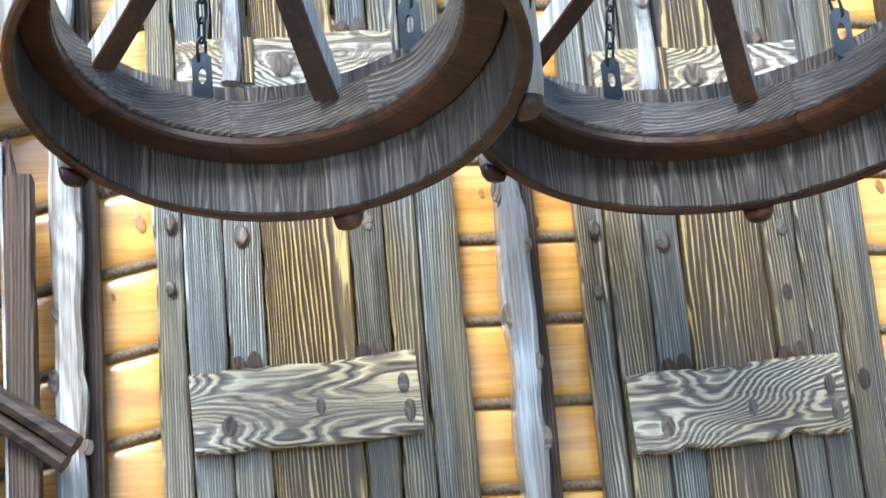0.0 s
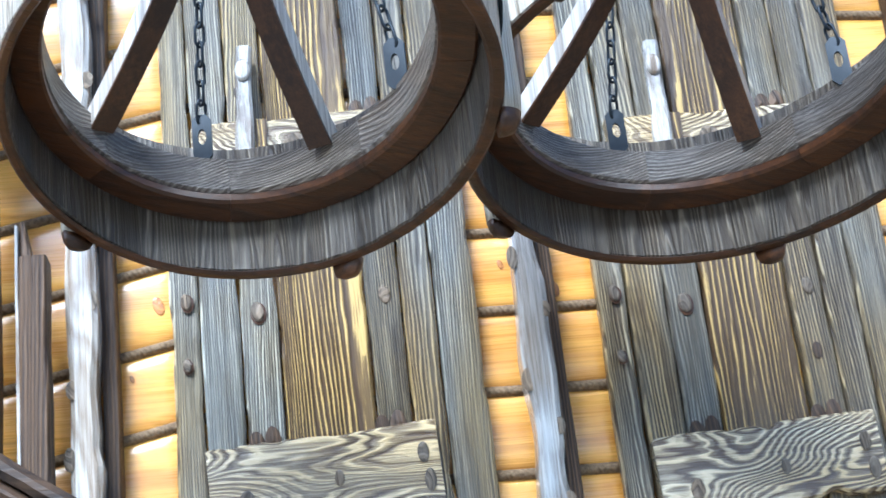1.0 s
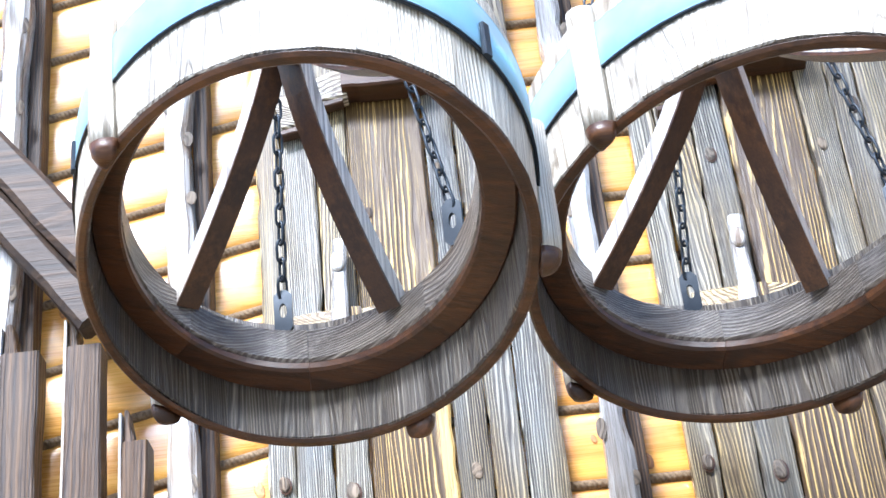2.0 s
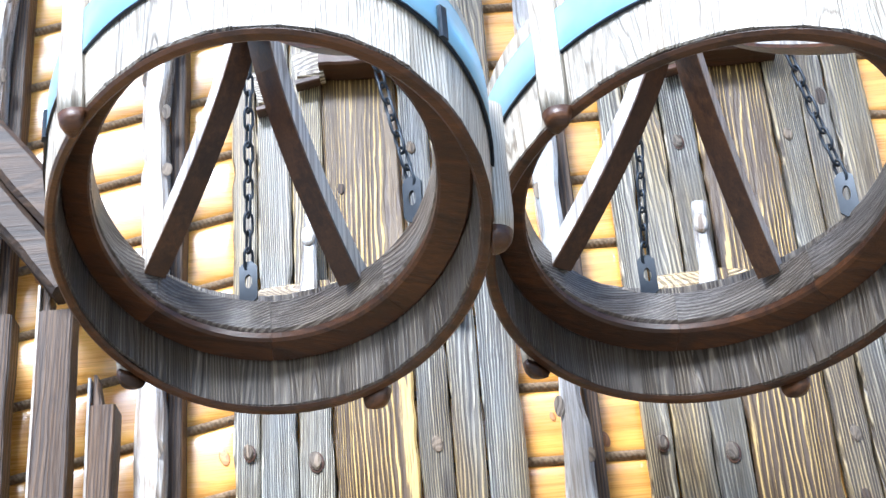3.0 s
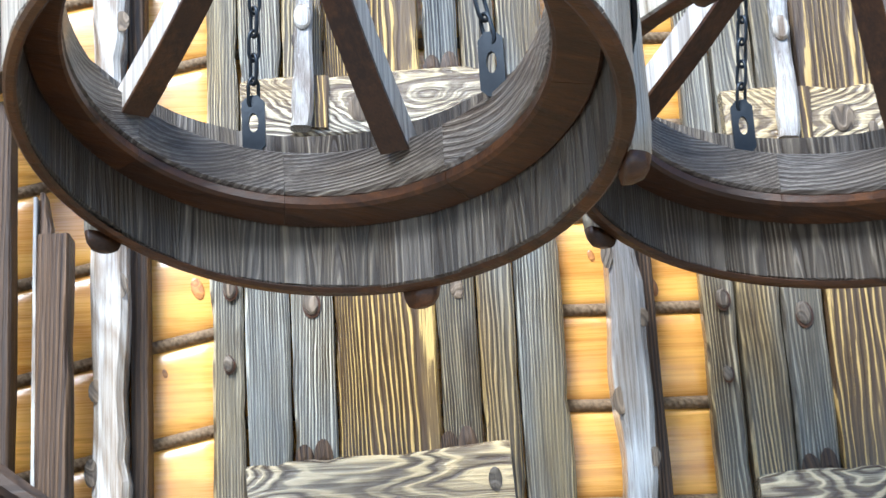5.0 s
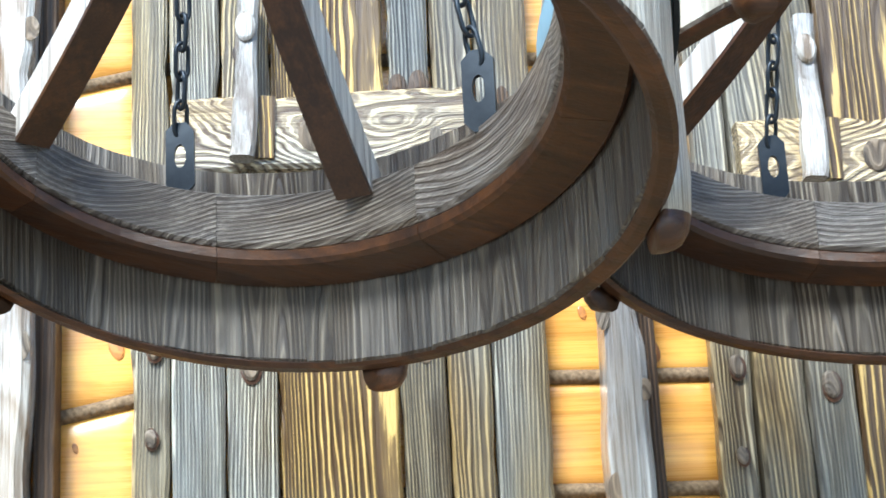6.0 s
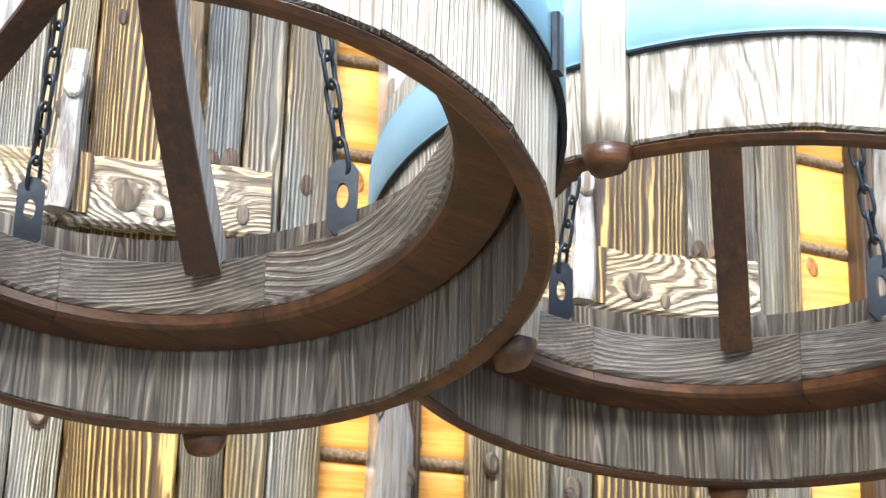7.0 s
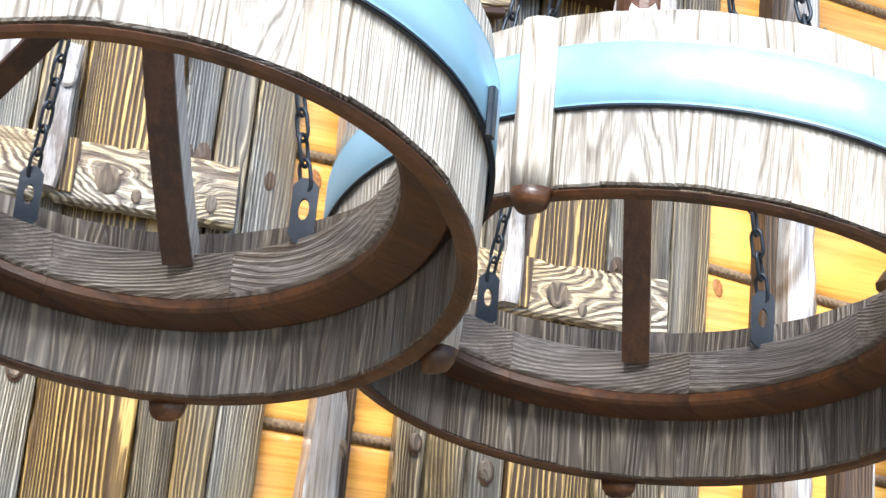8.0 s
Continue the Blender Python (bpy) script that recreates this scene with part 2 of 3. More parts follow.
WALL_X0, WALL_X1, PITCH, JOINT0, BAY, DROP = -1.6, 3.0, 0.1665, 2.755, 0.829, -0.058
wall = thing("wall_north", "varnished orange pine log wall with sloping rope joints", "wall", kind="structure")
bm = bmesh.new()
bmesh.ops.create_cube(bm, size=1, matrix=Matrix.LocRotScale(((WALL_X0 + WALL_X1) / 2, 0.20, 2.6), None, (WALL_X1 - WALL_X0, 0.12, 5.2)))
part("backing", bm, M_LOG, wall)


def log_run(x0, x1, xref, slope, seg, dz=0.0):
    """Flat-faced logs and the ropes between them, from x0 to x1, laid to a slope."""
    for k in range(-16, 18):
        zc = JOINT0 + dz + (k + 0.5) * PITCH
        if min(zc + (x0 - xref) * slope, zc + (x1 - xref) * slope) < 0.05 or zc > 5.4:
            continue
        xs = [x0 + (x1 - x0) * q / seg for q in range(seg + 1)]
        path = [Vector((x, 0.105, zc + (x - xref) * slope)) for x in xs]

        def logprof(q, zc=zc):
            r = 0.0835 + 0.002 * noise.noise((xs[q] * 3, zc, 0))
            ring = [2 * math.pi * i / 24 for i in range(24)]
            return [(math.copysign(abs(math.cos(a)) ** 0.30, math.cos(a)) * 0.062, math.copysign(abs(math.sin(a)) ** 0.42, math.sin(a)) * (r - 0.001)) for a in ring]
        axes = [(Vector((0, 1, 0)), Vector((0, 0, 1)))] * (seg + 1)
        part("log", sweep(bmesh.new(), path, logprof, axes), M_LOG, wall, smooth=True)
        path = [Vector((x, 0.058, zc - PITCH / 2 + (x - xref) * slope + 0.002 * noise.noise((x * 5, zc, 3)))) for x in xs]
        bm = sweep(bmesh.new(), path, lambda q: [(math.cos(a) * 0.020, math.sin(a) * 0.0125) for a in (2 * math.pi * i / 10 for i in range(10))], axes)
        part("rope", bm, M_ROPE, wall, "twisted grey-brown jute rope", smooth=True)


log_run(WALL_X0, 0.10, 0.03, 0.20, 20)
log_run(0.11, BAY + 0.10, 0.66, -0.02, 10, 0.012)
log_run(BAY + 0.11, WALL_X1, BAY + 0.66, -0.08, 26, DROP)


for x, z, size in ((0.012, 2.835, 0.013), (-0.045, 2.690, 0.005), (0.79, 2.80, 0.012), (0.69, 2.86, 0.007), (-0.30, 2.62, 0.008), (-0.40, 3.30, 0.008), (-0.06, 3.14, 0.010), (0.68, 3.22, 0.013), (1.52, 2.83, 0.010), (1.50, 3.16, 0.012), (-0.56, 3.62, 0.006)):
    bm = disc(bmesh.new(), (x, 0.0435, z), (1, 0, 0.3), (-0.3, 0, 1), (0, -1, 0), size * 0.8, size * 1.5, 0.0025)
    part("knot", bm, M_KNOT, wall, "orange-brown knot in a log")


# ---- plank panels ----
def plank_panel(x0, edges, golden, label):
    """edges: plank joints from the panel's start; golden: numbers of the brown planks."""
    p = thing("plank_panel", label, "wooden panel", "plank panels on the log wall", at=(x0, 0, 0))
    for k, (a, b) in enumerate(zip(edges, edges[1:])):
        depth = 0.035 + 0.006 * ((k * 7) % 3)
        front = -0.004 * ((k * 5) % 3)
        bm = board(((a + b) / 2, front + depth / 2, 0.0), ((a + b) / 2, front + depth / 2, 4.7), b - a - 0.004, depth, (1, 0, 0), 110, 0.0035, 0.012, 0.005, x0 * 10 + k)
        plank = part("plank", bm, M_GOLD if k in golden else M_PLANK, p, "golden brown plank with bold grain" if k in golden else "")
        rnd = random.Random(k * 13 + int(x0 * 100))
        for _ in range(1):
            z, x = rnd.uniform(2.25, 4.1), (a + b) / 2 + rnd.uniform(-0.3, 0.3) * (b - a)
            size = rnd.uniform(0.007, 0.012)
            head = disc(bmesh.new(), (x, front - 0.001, z), (1, 0, 0), (0, 0, 1), (0, -1, 0), size, size * rnd.uniform(1.5, 2.2), 0.002)
            part("knot", head, M_STAKE, plank, "dark brown knot")
    return p


def batten(x0, dz, a, b, wide, name, label, knots):
    t = thing(name, label, "batten", "battens on the plank panels")
    bm = board((x0 + a[0], -0.022, dz + a[1]), (x0 + b[0], -0.022, dz + b[1]), wide, 0.036, (0, 0, 1), 60, 0.007, 0.024, 0.006, x0 + a[1])
    part("board", bm, M_BATTEN, t)
    for f, up, ru, rv in knots:
        c = (x0 + a[0] + (b[0] - a[0]) * f, -0.0395, dz + a[1] + (b[1] - a[1]) * f + up)
        part("knot", disc(bmesh.new(), c, (1, 0, 0), (0, 0, 1), (0, -1, 0), ru, rv, 0.004), M_PEG, t, "oval grey-brown knot")
    return t


def oval_pegs(x0, dz, spots):
    for x, z, r in spots:
        t = thing("wooden_peg", "oval worn wooden peg head sunk in a plank", "peg", "pegs in the plank panels", at=(x0 + x, -0.006, dz + z))
        part("head", disc(bmesh.new(), (0, 0, 0), (1, 0, 0.15), (-0.15, 0, 1), (0, -1, 0), r * 0.56, r * 0.92, 0.007), M_PEG, t)
        # Dark disc set lower behind the head draws its shadow gap.
        part("socket", disc(bmesh.new(), (0.002, 0.001, -r * 0.14), (1, 0, 0), (0, 0, 1), (0, -1, 0), r * 0.70, r * 1.05, 0.003), M_DARK, t, "dark crescent painted as the peg's shadow")


def scallops(x0, x, z, tilt):
    """A pair of dark gouged scallops over a batten's top edge."""
    t = thing("carved_notch", "pair of dark gouged scallops above a batten", "carving", "carved notches", at=(x0 + x, -0.008, z))
    t.rotation_euler = (0, radians(tilt), 0)
    for dx, h in ((-0.017, 0.034), (0.014, 0.040)):
        bm = bmesh.new()
        ring = [bm.verts.new((dx + 0.016 * math.cos(a), -0.002, h * max(0, math.sin(a)) ** 0.8)) for a in (math.pi * k / 9 for k in range(10))]
        tip = bm.verts.new((dx, -0.006, 0.012))
        for r0, r1 in zip(ring, ring[1:]):
            bm.faces.new((r0, r1, tip))
        bm.faces.new((ring[-1], ring[0], tip))
        bm.faces.new(ring[::-1])
        part("scallop", bm, M_STAKE, t)
    bm = board((-0.036, -0.006, -0.003), (0.034, -0.006, -0.001), 0.010, 0.012, (0, 0, 1), 6, 0.002)
    part("lip", bm, M_STAKE, t)


def carved_stick(x0, dz):
    t = thing("carved_stick", "pale hewn stick with a round knob over a batten", "carving", "carved sticks")
    part("stem", board((x0 + 0.204, -0.058, dz + 3.080), (x0 + 0.217, -0.035, dz + 3.345), 0.036, 0.030, (1, 0, 0), 16, 0.006, 0.01, 0.006, 3.0, 0.8), M_HEWN, t)
    bm = disc(bmesh.new(), (x0 + 0.211, -0.054, dz + 3.285), (1, 0, 0), (0, 0, 1), (0, -1, 0), 0.015, 0.024, 0.012)
    part("knob", bm, M_HEWN, t)
    part("recess", board((x0 + 0.234, -0.043, dz + 3.085), (x0 + 0.238, -0.043, dz + 3.180), 0.026, 0.008, (1, 0, 0), 8, 0.004, 0.01, 0.002, 7.0), M_GOLD, t, "brown bare wood")


def carved_blocks(x0, dz):
    """Two stepped carved blocks and the dark ledge beside them."""
    for x, z, tall, seed in ((0.128, 3.695, 0.095, 2.0), (0.218, 3.752, 0.085, 6.0)):
        t = thing("carved_block", "pale block with curled carved grain on the planks", "carving", "carved blocks", at=(x0 + x, -0.024, dz + z))
        part("body", board((-0.030, 0, 0), (0.030, 0, 0.012), tall, 0.044, (0, 0, 1), 14, 0.012, 0.02, 0.008, seed), M_BATTEN, t)
        part("foot_edge", board((-0.028, -0.004, -tall / 2 - 0.006), (0.028, -0.004, -tall / 2 + 0.004), 0.014, 0.030, (0, 0, 1), 8, 0.004, 0.0, 0.003, seed + 1), M_DARK, t, "dark brown lower edge")
    t = thing("ledge", "dark brown ledge with a pale top strip", "ledge", "ledges on the panels", at=(x0 + 0.345, -0.035, dz + 3.748))
    part("board", board((-0.098, 0, 0), (0.10, 0, -0.006), 0.044, 0.070, (0, 0, 1), 16, 0.004, 0.006, 0.005, 4.0), M_DARK, t)
    part("top_strip", board((-0.098, -0.004, 0.034), (0.06, -0.004, 0.026), 0.016, 0.060, (0, 0, 1), 12, 0.003, 0.006, 0.003, 9.0), M_HEWN, t, "pale bare strip")


EDGES = (0.0, 0.059, 0.135, 0.208, 0.380, 0.447, 0.513, 0.597)
PEGS = ((0.070, 2.819, 0.018), (0.205, 2.787, 0.022), (0.452, 2.800, 0.020), (0.066, 2.690, 0.014), (0.440, 3.520, 0.018), (0.199, 3.530, 0.018))
for x0, dz in ((0.0, 0.0), (BAY, DROP)):
    plank_panel(x0 + 0.035, EDGES, (3,), "tall panel of grey weathered brushed planks on the log wall")
    batten(x0, dz, (0.096, 2.437), (0.524, 2.455), 0.155, "lower_batten", "thick pale batten with swirling raised grain across planks", ((0.93, 0.018, 0.011, 0.020), (0.95, -0.035, 0.011, 0.022), (0.16, -0.03, 0.014, 0.020), (0.56, -0.01, 0.009, 0.016)))
    batten(x0, dz, (0.100, 3.124), (0.526, 3.134), 0.112, "upper_batten", "thick pale batten with knotty wavy grain across planks", ((0.48, -0.008, 0.022, 0.026), (0.90, -0.022, 0.010, 0.017), (0.60, -0.03, 0.009, 0.013)))
    carved_stick(x0, dz)
    oval_pegs(x0, dz, PEGS)
    carved_blocks(x0, dz)
    scallops(x0, 0.449, dz + 3.190, 0)
    scallops(x0, 0.205, dz + 2.516, -3)
    scallops(x0, 0.442, dz + 2.526, -3)


# ---- hewn uprights, stakes and rails ----
def hewn_upright(x, seed, edge=1):
    t = thing("hewn_upright", "pale hewn upright with knots, standing against logs", "post", "hewn uprights", at=(x, -0.03, 0))
    bm = board((0, 0, 0), (0, 0, 4.7), 0.054, 0.085, (1, 0, 0), 130, 0.010, 0.020, 0.010, seed)
    part("shaft", bm, M_HEWN, t)
    rnd = random.Random(seed)
    z = 2.0
    while z < 4.2:
        bm = disc(bmesh.new(), (rnd.choice((-0.024, 0.022, 0.027)) + rnd.uniform(-0.004, 0.004), -0.040, z), (1, 0, 0), (0, 0, 1), (0, -1, 0), rnd.uniform(0.008, 0.013), rnd.uniform(0.014, 0.024), 0.002)
        part("knot", bm, M_PEG, t, "brown knot")
        z += rnd.uniform(0.09, 0.2)
    bm = board((edge * 0.041, 0.045, 0), (edge * 0.041, 0.045, 4.7), 0.030, 0.06, (1, 0, 0), 40, 0.004, 0.0, 0.003, seed + 4)
    part("backing_strip", bm, M_STAKE, t, "dark brown strip")


def stake(x, top, seed, y=-0.11, edge=-1, wide=0.066):
    """A squared stake with a notched, broken head."""
    t = thing("stake", "dark brown squared stake with a notched broken head", "stake", "stakes of the railings", at=(x, y, 0))
    part("shaft", board((0, 0, 0), (0, 0, top - 0.075), wide, 0.06, (1, 0, 0), 50, 0.003, 0.006, 0.004, seed), M_STAKE, t)
    part("head", board((edge * wide * 0.30, 0.006, top - 0.078), (edge * wide * 0.39, 0.006, top), wide * 0.4, 0.045, (1, 0, 0), 6, 0.006, 0.02, 0.004, seed + 1, 0.5), M_STAKE, t)
    part("edge_strip", board((edge * (wide / 2 + 0.0035), 0.0, 0), (edge * (wide / 2 + 0.0035), 0.0, top - 0.01), 0.006, 0.05, (1, 0, 0), 30, 0.001, 0.0, 0.001, seed + 2), M_HEWN, t, "pale planed edge")


def rail(name, p0, p1, wide, label, y):
    """A sloping rail of an upper and a slightly recessed lower board."""
    t = thing(name, label, "rail", "sloping rails")
    run = Vector((p1[0] - p0[0], 0, p1[1] - p0[1])).normalized()
    up = Vector((-run.z, 0, run.x))
    up = up if up.z > 0 else -up
    for kind, off, w, dy in (("upper_board", wide * 0.23, wide * 0.54, 0.0), ("lower_board", -wide * 0.27, wide * 0.45, 0.012)):
        q0, q1 = Vector((p0[0], y + dy, p0[1])) + up * off, Vector((p1[0], y + dy, p1[1])) + up * off
        part(kind, board(q0, q1, w, 0.07, up, 40, 0.005, 0.008, 0.012, p0[0] + off), M_RAIL, t)
    return t


hewn_upright(-0.122, 1)
hewn_upright(0.728, 2)
hewn_upright(1.625, 3, -1)
hewn_upright(-0.500, 4)
for x, top, wide in ((-0.199, 2.965, 0.052), (-0.302, 3.190, 0.072), (-0.432, 3.190, 0.078), (-0.580, 3.45, 0.075), (-0.720, 3.68, 0.075)):
    stake(x, top, x * 10, wide=wide)
for x, top in ((1.705, 2.90), (1.840, 3.125), (1.990, 3.34)):
    stake(x, top, x * 7, edge=1)
rail("handrail", (-1.00, 4.21), (-0.240, 3.185), 0.160, "broad brown sloping handrail beam above dark stakes", -0.155)
rail("lower_rail", (-0.90, 2.945), (-0.115, 2.360), 0.070, "narrow brown sloping lower rail across the stakes", -0.165)
rail("handrail", (2.50, 3.96), (1.80, 3.12), 0.160, "broad brown sloping handrail beam above dark stakes", -0.155)


# ---- stave chandeliers ----
RX, RY, TURN, FOOT, TOP = 0.3136, 0.5089, 0.5245, 2.7817, 3.0085
RING_Z0, RING_Z1, INNER = 2.877, 2.9394, 0.788
TILT_X, TILT_Y = -0.3325, -0.2031


def turned(x, y):
    return x * math.cos(TURN) - y * math.sin(TURN), x * math.sin(TURN) + y * math.cos(TURN)


def ellipse(a, f=1.0, z=0.0):
    """A point of the oval, which hangs a little askew."""
    x, y = turned(RX * f * math.cos(a), RY * f * math.sin(a))
    return Vector((x, y, z + TILT_X * x + TILT_Y * y))


def outward(a):
    x, y = turned(math.cos(a) / RX, math.sin(a) / RY)
    return Vector((x, y, 0)).normalized()


def stave_mesh(a0, a1, z0, z1, thick, seg=1):
    bm = bmesh.new()
    gap = 0.0001
    cols = []
    for k in range(seg + 1):
        a = a0 + (a1 - a0) * k / seg
        o, p = outward(a), ellipse(a)
        along = Vector((-o.y, o.x, 0)) * (gap if k == 0 else -gap if k == seg else 0)
        bow = 0.004
        cols.append([bm.verts.new(p + along + o * w + Vector((0, 0, z))) for w, z in
                     ((0, z0 + 0.003), (-0.003, z0), (-thick + 0.003, z0), (-thick, z0 + 0.003), (-thick, (z0 + z1) / 2), (-thick, z1 - 0.002), (0, z1), (bow, (z0 + z1) / 2))])
    m = len(cols[0])
    for c0, c1 in zip(cols, cols[1:]):
        for i in range(m):
            bm.faces.new((c0[i], c0[(i + 1) % m], c1[(i + 1) % m], c1[i]))
    bm.faces.new(cols[0][::-1])
    bm.faces.new(cols[-1])
    mid = outward((a0 + a1) / 2)
    bm.normal_update()
    bmesh.ops.recalc_face_normals(bm, faces=bm.faces)
    # Outward faces take the painted sunlit tone, all others the shaded one.
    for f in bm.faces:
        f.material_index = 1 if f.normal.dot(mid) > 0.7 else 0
    return bm


def band_mesh(f0, f1, z0, z1, a0, a1, seg, ridge=0.0):
    """A curved bar between two scaled ellipses."""
    bm = bmesh.new()
    cols = []
    for k in range(seg + 1):
        a = a0 + (a1 - a0) * k / seg
        cols.append([bm.verts.new(ellipse(a, f, z)) for f, z in
                     ((f0, z0 + 0.004), (f0 + 0.012, z0), (f1 - 0.012, z0 + ridge), (f1, z0 + ridge + 0.004), (f1, z1 - 0.003), (f1 - 0.01, z1), (f0 + 0.01, z1), (f0, z1 - 0.003))])
    m = len(cols[0])
    closed = abs(a1 - a0) > 6.28
    for c0, c1 in zip(cols, cols[1:]):
        for i in range(m):
            bm.faces.new((c0[i], c0[(i + 1) % m], c1[(i + 1) % m], c1[i]))
    if not closed:
        bm.faces.new(cols[0][::-1])
        bm.faces.new(cols[-1])
    else:
        bmesh.ops.remove_doubles(bm, verts=bm.verts, dist=1e-5)
    return bm


def link_mesh():
    """One oval chain link about its own centre, long in z."""
    bm = bmesh.new()
    rings = []
    for k in range(18):
        a = 2 * math.pi * k / 18
        c = Vector((0.0085 * math.cos(a), 0, 0.0135 * math.sin(a) + (0.008 if math.sin(a) > 0 else -0.008)))
        r = Vector((math.cos(a), 0, math.sin(a)))
        rings.append([bm.verts.new(c + r * 0.0028 * math.cos(b) + Vector((0, 1, 0)) * 0.0028 * math.sin(b)) for b in (2 * math.pi * j / 7 for j in range(7))])
    for k in range(18):
        r0, r1 = rings[k], rings[(k + 1) % 18]
        for i in range(7):
            bm.faces.new((r0[i], r0[(i + 1) % 7], r1[(i + 1) % 7], r1[i]))
    return bm


def plate_mesh():
    """A flat steel lug with an oval hole, foot at the origin, facing y."""
    bm = bmesh.new()
    w, h, t = 0.0165, 0.086, 0.0035
    n = 20
    outer, inner = [], []
    for k in range(n):
        a = 2 * math.pi * (k + 0.5) / n
        c, s = math.cos(a), math.sin(a)
        q = min(w / max(abs(c), 1e-6), (h / 2) / max(abs(s), 1e-6))
        outer.append((c * q, h / 2 + s * q))
        inner.append((c * 0.0068, h * 0.52 + s * 0.0145))
    front = [[bm.verts.new((x, y, z)) for x, z in loop] for y in (-t, t) for loop in (outer, inner)]
    fo, fi, bo, bi = front
    for k in range(n):
        j = (k + 1) % n
        bm.faces.new((fo[k], fo[j], fi[j], fi[k]))
        bm.faces.new((bo[j], bo[k], bi[k], bi[j]))
        bm.faces.new((fo[j], fo[k], bo[k], bo[j]))
        bm.faces.new((fi[k], fi[j], bi[j], bi[k]))
    return bm


def chandelier():
    c = thing("stave_chandelier", "oval wooden stave chandelier with bent spokes hung on black chains", "chandelier", "stave chandeliers")
    count = 42
    for k in range(count):
        a0, a1 = (2 * math.pi * (k + q + 0.3 + 0.22 * math.sin((k + q) % count * 2.7)) / count for q in (0, 1))
        part("stave", stave_mesh(a0, a1, FOOT + 0.002 * math.sin(k * 5.3), TOP, 0.019), M_STAVE, c).data.materials.append(M_STAVE_LIT)
    part("foot_rim", band_mesh(0.950, 1.001, FOOT - 0.010, FOOT - 0.0025, 0, 2 * math.pi, 84), M_DARK, c, "dark brown lower rim")
    part("hoop", band_mesh(1.012, 1.022, 2.880, 2.962, 0, 2 * math.pi, 96), M_HOOP, c, "blue-grey steel hoop", True)
    part("hoop_edge", band_mesh(1.011, 1.025, 2.8755, 2.8795, 0, 2 * math.pi, 96), M_STEEL, c, "black lower edge of the hoop")
    for deg in (165, 285):
        o, p = outward(radians(deg)), ellipse(radians(deg), 1.028, 0)
        along = Vector((-o.y, o.x, 0))
        bm = board(p + Vector((0, 0, 2.872)), p + Vector((0, 0, 2.926)), 0.016, 0.008, along, 4, 0.0, 0.0, 0.002)
        part("hoop_clamp", bm, M_STEEL, c, "small black steel clamp")
    for k in range(8):
        a0 = math.pi / 4 * k + 0.14
        bm = band_mesh(INNER, 0.928, RING_Z0, RING_Z1, a0 + 0.001, a0 + math.pi / 4 - 0.001, 12)
        mid = a0 + math.pi / 8
        o = outward(mid)
        m = Matrix.Translation(ellipse(mid, 0.85, RING_Z0)) @ Matrix(((-o.y, o.x, 0, 0), (o.x, o.y, 0, 0), (0, 0, 1, 0), (0, 0, 0, 1)))
        bmesh.ops.transform(bm, matrix=m.inverted(), verts=bm.verts)
        ob = part("ring_segment", bm, M_RING, c)
        ob.matrix_basis = m
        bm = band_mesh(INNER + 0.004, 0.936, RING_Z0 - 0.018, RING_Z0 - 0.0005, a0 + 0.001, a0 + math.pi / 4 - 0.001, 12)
        part("ring_underside", bm, M_DARK, c, "dark brown underside of the ring")
    hub = Vector((0, 0, 3.30))
    for deg in (21, 100, 201, 280):
        a = radians(deg)
        foot = ellipse(a, 0.80, RING_Z1 - 0.004)
        path, frames = [], []
        tang = Vector((-foot.y, foot.x, 0)).normalized()
        for k in range(19):
            s = k / 18
            r = (1 - s) ** 1.75
            path.append(Vector((foot.x * (r * 0.95 + 0.05), foot.y * (r * 0.95 + 0.05), foot.z + (hub.z - foot.z) * s)))
        for k in range(19):
            d = (path[min(k + 1, 18)] - path[max(k - 1, 0)]).normalized()
            u = (tang - d * tang.dot(d)).normalized()
            frames.append((u, d.cross(u)))
        w, t, ch = 0.020, 0.021, 0.003
        bm = sweep(bmesh.new(), path, lambda k: [(-w, -t + ch), (-w + ch, -t), (w - ch, -t), (w, -t + ch), (w, t - ch), (w - ch, t), (-w + ch, t), (-w, t - ch)], frames)
        # Body painted pale as if lit; a dark strip covers its downward face.
        spoke = part("spoke", bm, M_SPOKE_LIT, c, "bent wooden spoke, sides painted pale as lit, face dark")
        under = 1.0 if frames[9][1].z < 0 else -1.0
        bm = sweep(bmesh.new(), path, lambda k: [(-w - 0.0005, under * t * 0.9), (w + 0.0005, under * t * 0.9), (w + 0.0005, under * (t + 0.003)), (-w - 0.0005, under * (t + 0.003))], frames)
        part("spoke_face", bm, M_SPOKE, spoke, "dark strip, the spoke's shaded face")
    bm = bmesh.new()
    sweep(bm, [Vector((0, 0, z)) for z in (3.23, 3.24, 3.35, 3.36)], lambda k: [(math.cos(b) * (0.035, 0.042, 0.042, 0.034)[k], math.sin(b) * (0.035, 0.042, 0.042, 0.034)[k]) for b in (2 * math.pi * i / 20 for i in range(20))],
          [(Vector((1, 0, 0)), Vector((0, 1, 0)))] * 4)
    part("hub", bm, M_DARK, c, smooth=False)
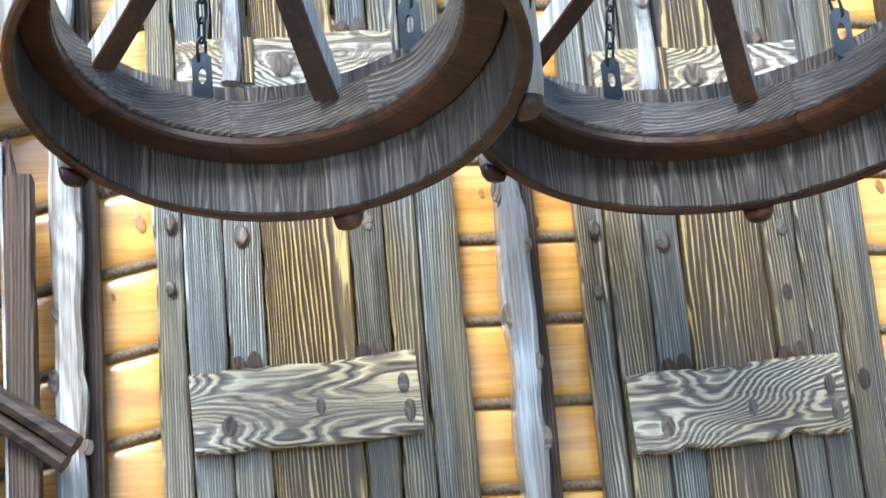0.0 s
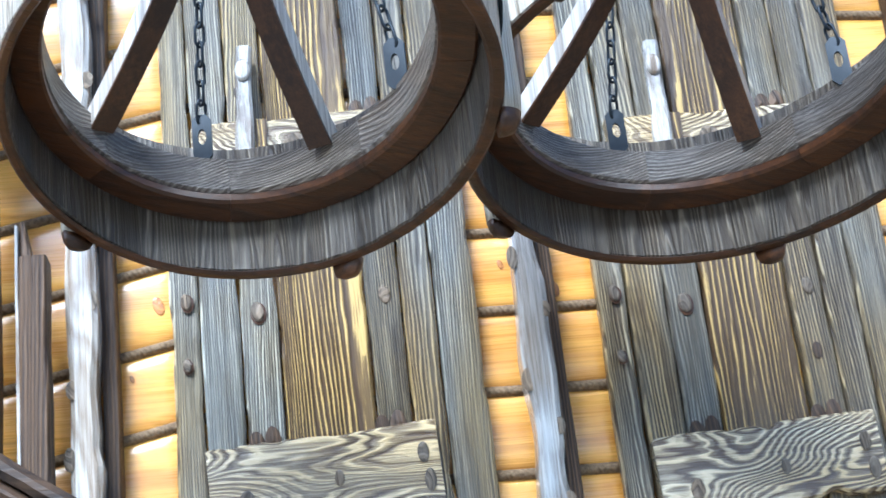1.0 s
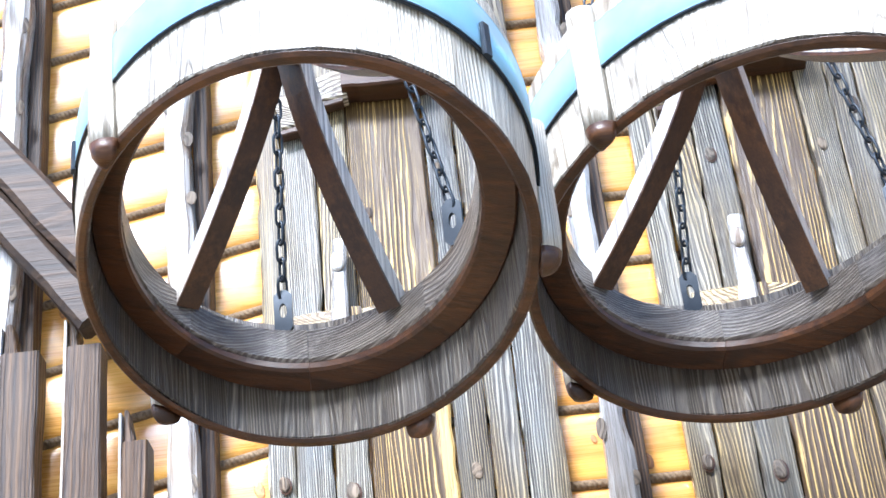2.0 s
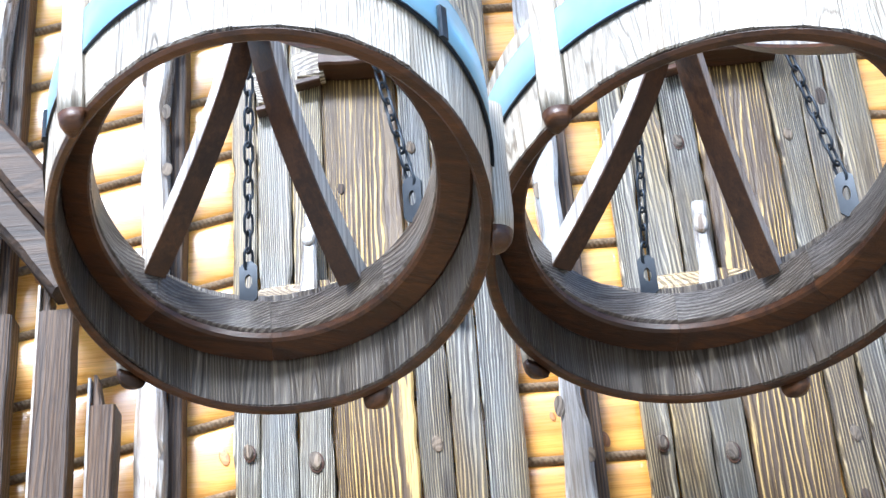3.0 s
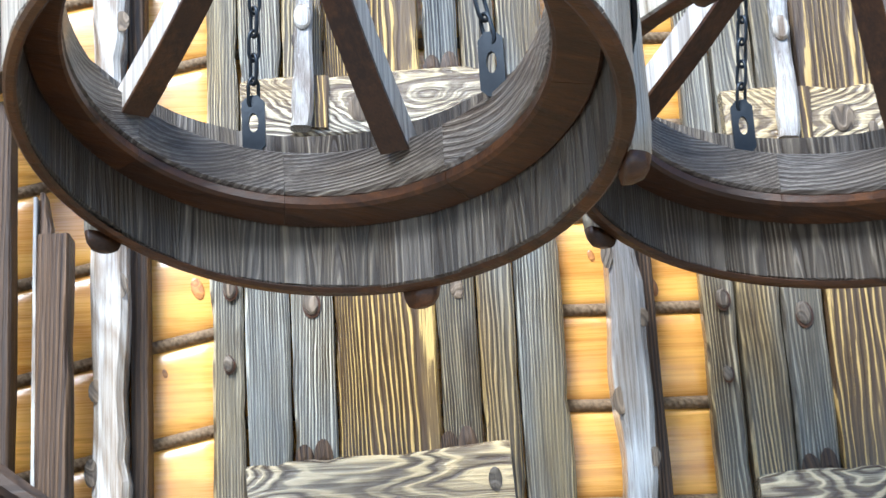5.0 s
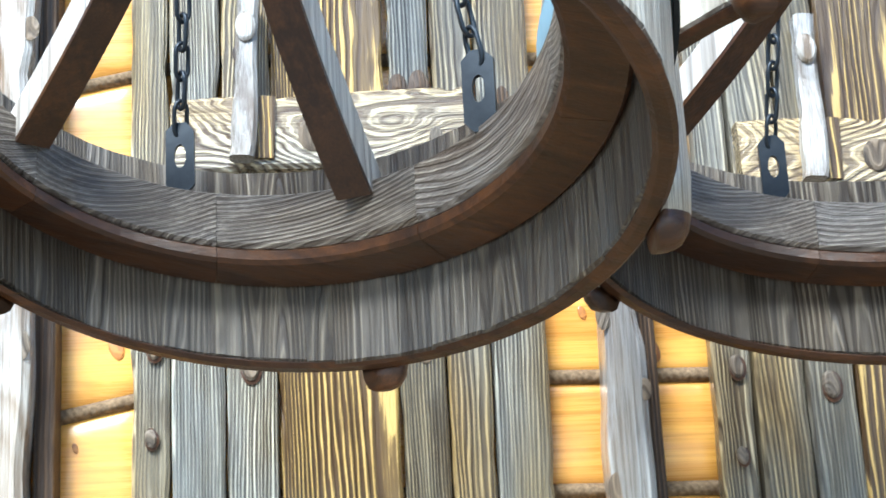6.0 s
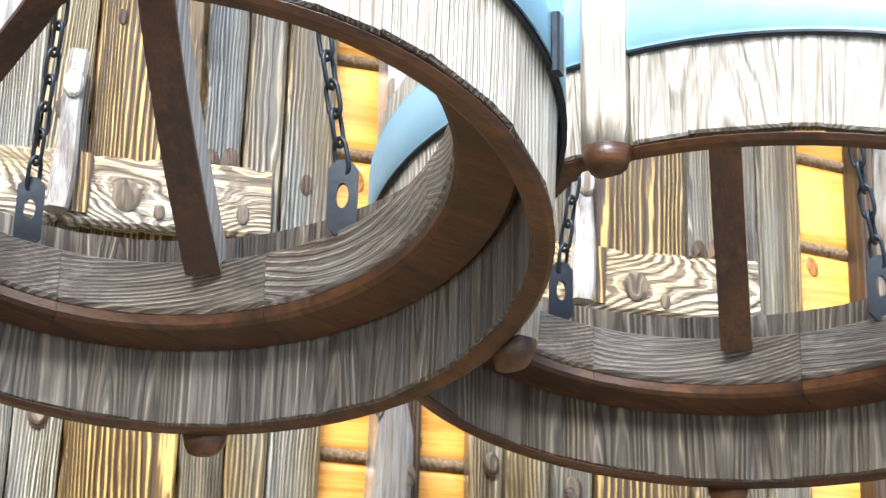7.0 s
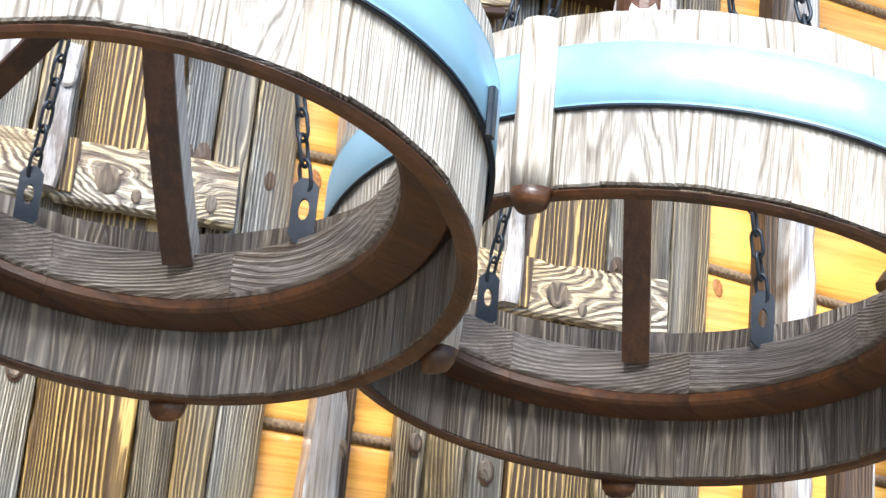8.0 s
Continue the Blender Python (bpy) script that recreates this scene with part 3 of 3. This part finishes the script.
    for deg in (-36, 23.5, 98, 188):
        a = radians(deg)
        o = outward(a)
        t = Vector((-o.y, o.x, 0))
        p = ellipse(a, 1.0)
        rows = ((-0.032, 0.012), (-0.028, 0.020), (-0.018, 0.026), (-0.004, 0.029), (0.03, 0.028), (0.12, 0.027), (0.218, 0.027))
        half = [math.pi * i / 10 for i in range(11)]
        # Corbel shafts share the staves' painted sunlit tone.
        for name, pick, mat, label in (("corbel", rows[3:], M_STAVE_LIT, "half-round wooden corbel"), ("corbel_tip", rows[:4], M_DARK, "rounded dark corbel tip")):
            bm = sweep(bmesh.new(), [p + o * 0.002 + Vector((0, 0, FOOT + z)) for z, _ in pick], lambda k: [(math.cos(b) * pick[k][1], math.sin(b) * pick[k][1] * 1.1 - (0.0 if pick[k][0] >= 0 else 0.004)) for b in half],
                       [(t, o)] * len(pick))
            part(name, bm, mat, c, label, True)
    apex = Vector((0.0, 0.0, 4.20))
    link = None
    for deg in (-9, 61, 171, 241):
        a = radians(deg)
        foot = ellipse(a, 0.80, RING_Z1 - 0.006)
        o = outward(a)
        plate = part("chain_plate", plate_mesh(), M_STEEL, c, "black steel lug with an oval hole")
        face = 0.3 * math.atan2(-o.x, abs(o.y))
        plate.matrix_basis = Matrix.Translation(foot) @ Matrix.Rotation(face, 4, "Z")
        start = foot + Vector((0, 0, 0.073))
        way = (apex - start)
        step = 0.0335
        n = int(min(way.length, 1.45) / step)
        turn = way.to_track_quat("Z", "Y").to_matrix().to_4x4()
        for k in range(n):
            m = Matrix.Translation(start + way.normalized() * step * (k + 0.5)) @ turn @ Matrix.Rotation(math.pi / 2 * (k % 2) + 0.4, 4, "Z")
            if link is None:
                link = part("chain_link", link_mesh(), M_STEEL, c, smooth=True)
                link.matrix_basis = m
            else:
                ob = new("chain_link", link.data)
                ob.parent = c
                ob.matrix_basis = m
    bm = bmesh.new()
    sweep(bm, [Vector((0, 0, z)) for z in (4.13, 4.15, 4.62)], lambda k: [(math.cos(b) * 0.03, math.sin(b) * 0.03) for b in (2 * math.pi * i / 12 for i in range(12))], [(Vector((1, 0, 0)), Vector((0, 1, 0)))] * 3)
    part("hanger", bm, M_STEEL, c, "black steel hanger")
    return c


one = chandelier()
one.location = (0.2271, -0.8728, 0)
copy_thing(one, Matrix.Translation((0.2271 + 0.7245, -0.8728 + 0.1216, 0.0066)))
frame_beam = thing("ceiling_beam", "brown wooden beam on two posts that carries the chandeliers", "beam", kind="structure")
part("beam", board((-1.6, -0.812, 4.70), (3.0, -0.812, 4.70), 0.20, 0.14, (0, 1, 0), 30, 0.006), M_RAIL, frame_beam)
for x in (-1.5, 2.9):
    part("post", board((x, -0.812, 0), (x, -0.812, 4.63), 0.16, 0.16, (1, 0, 0), 20, 0.006), M_STAKE, frame_beam)
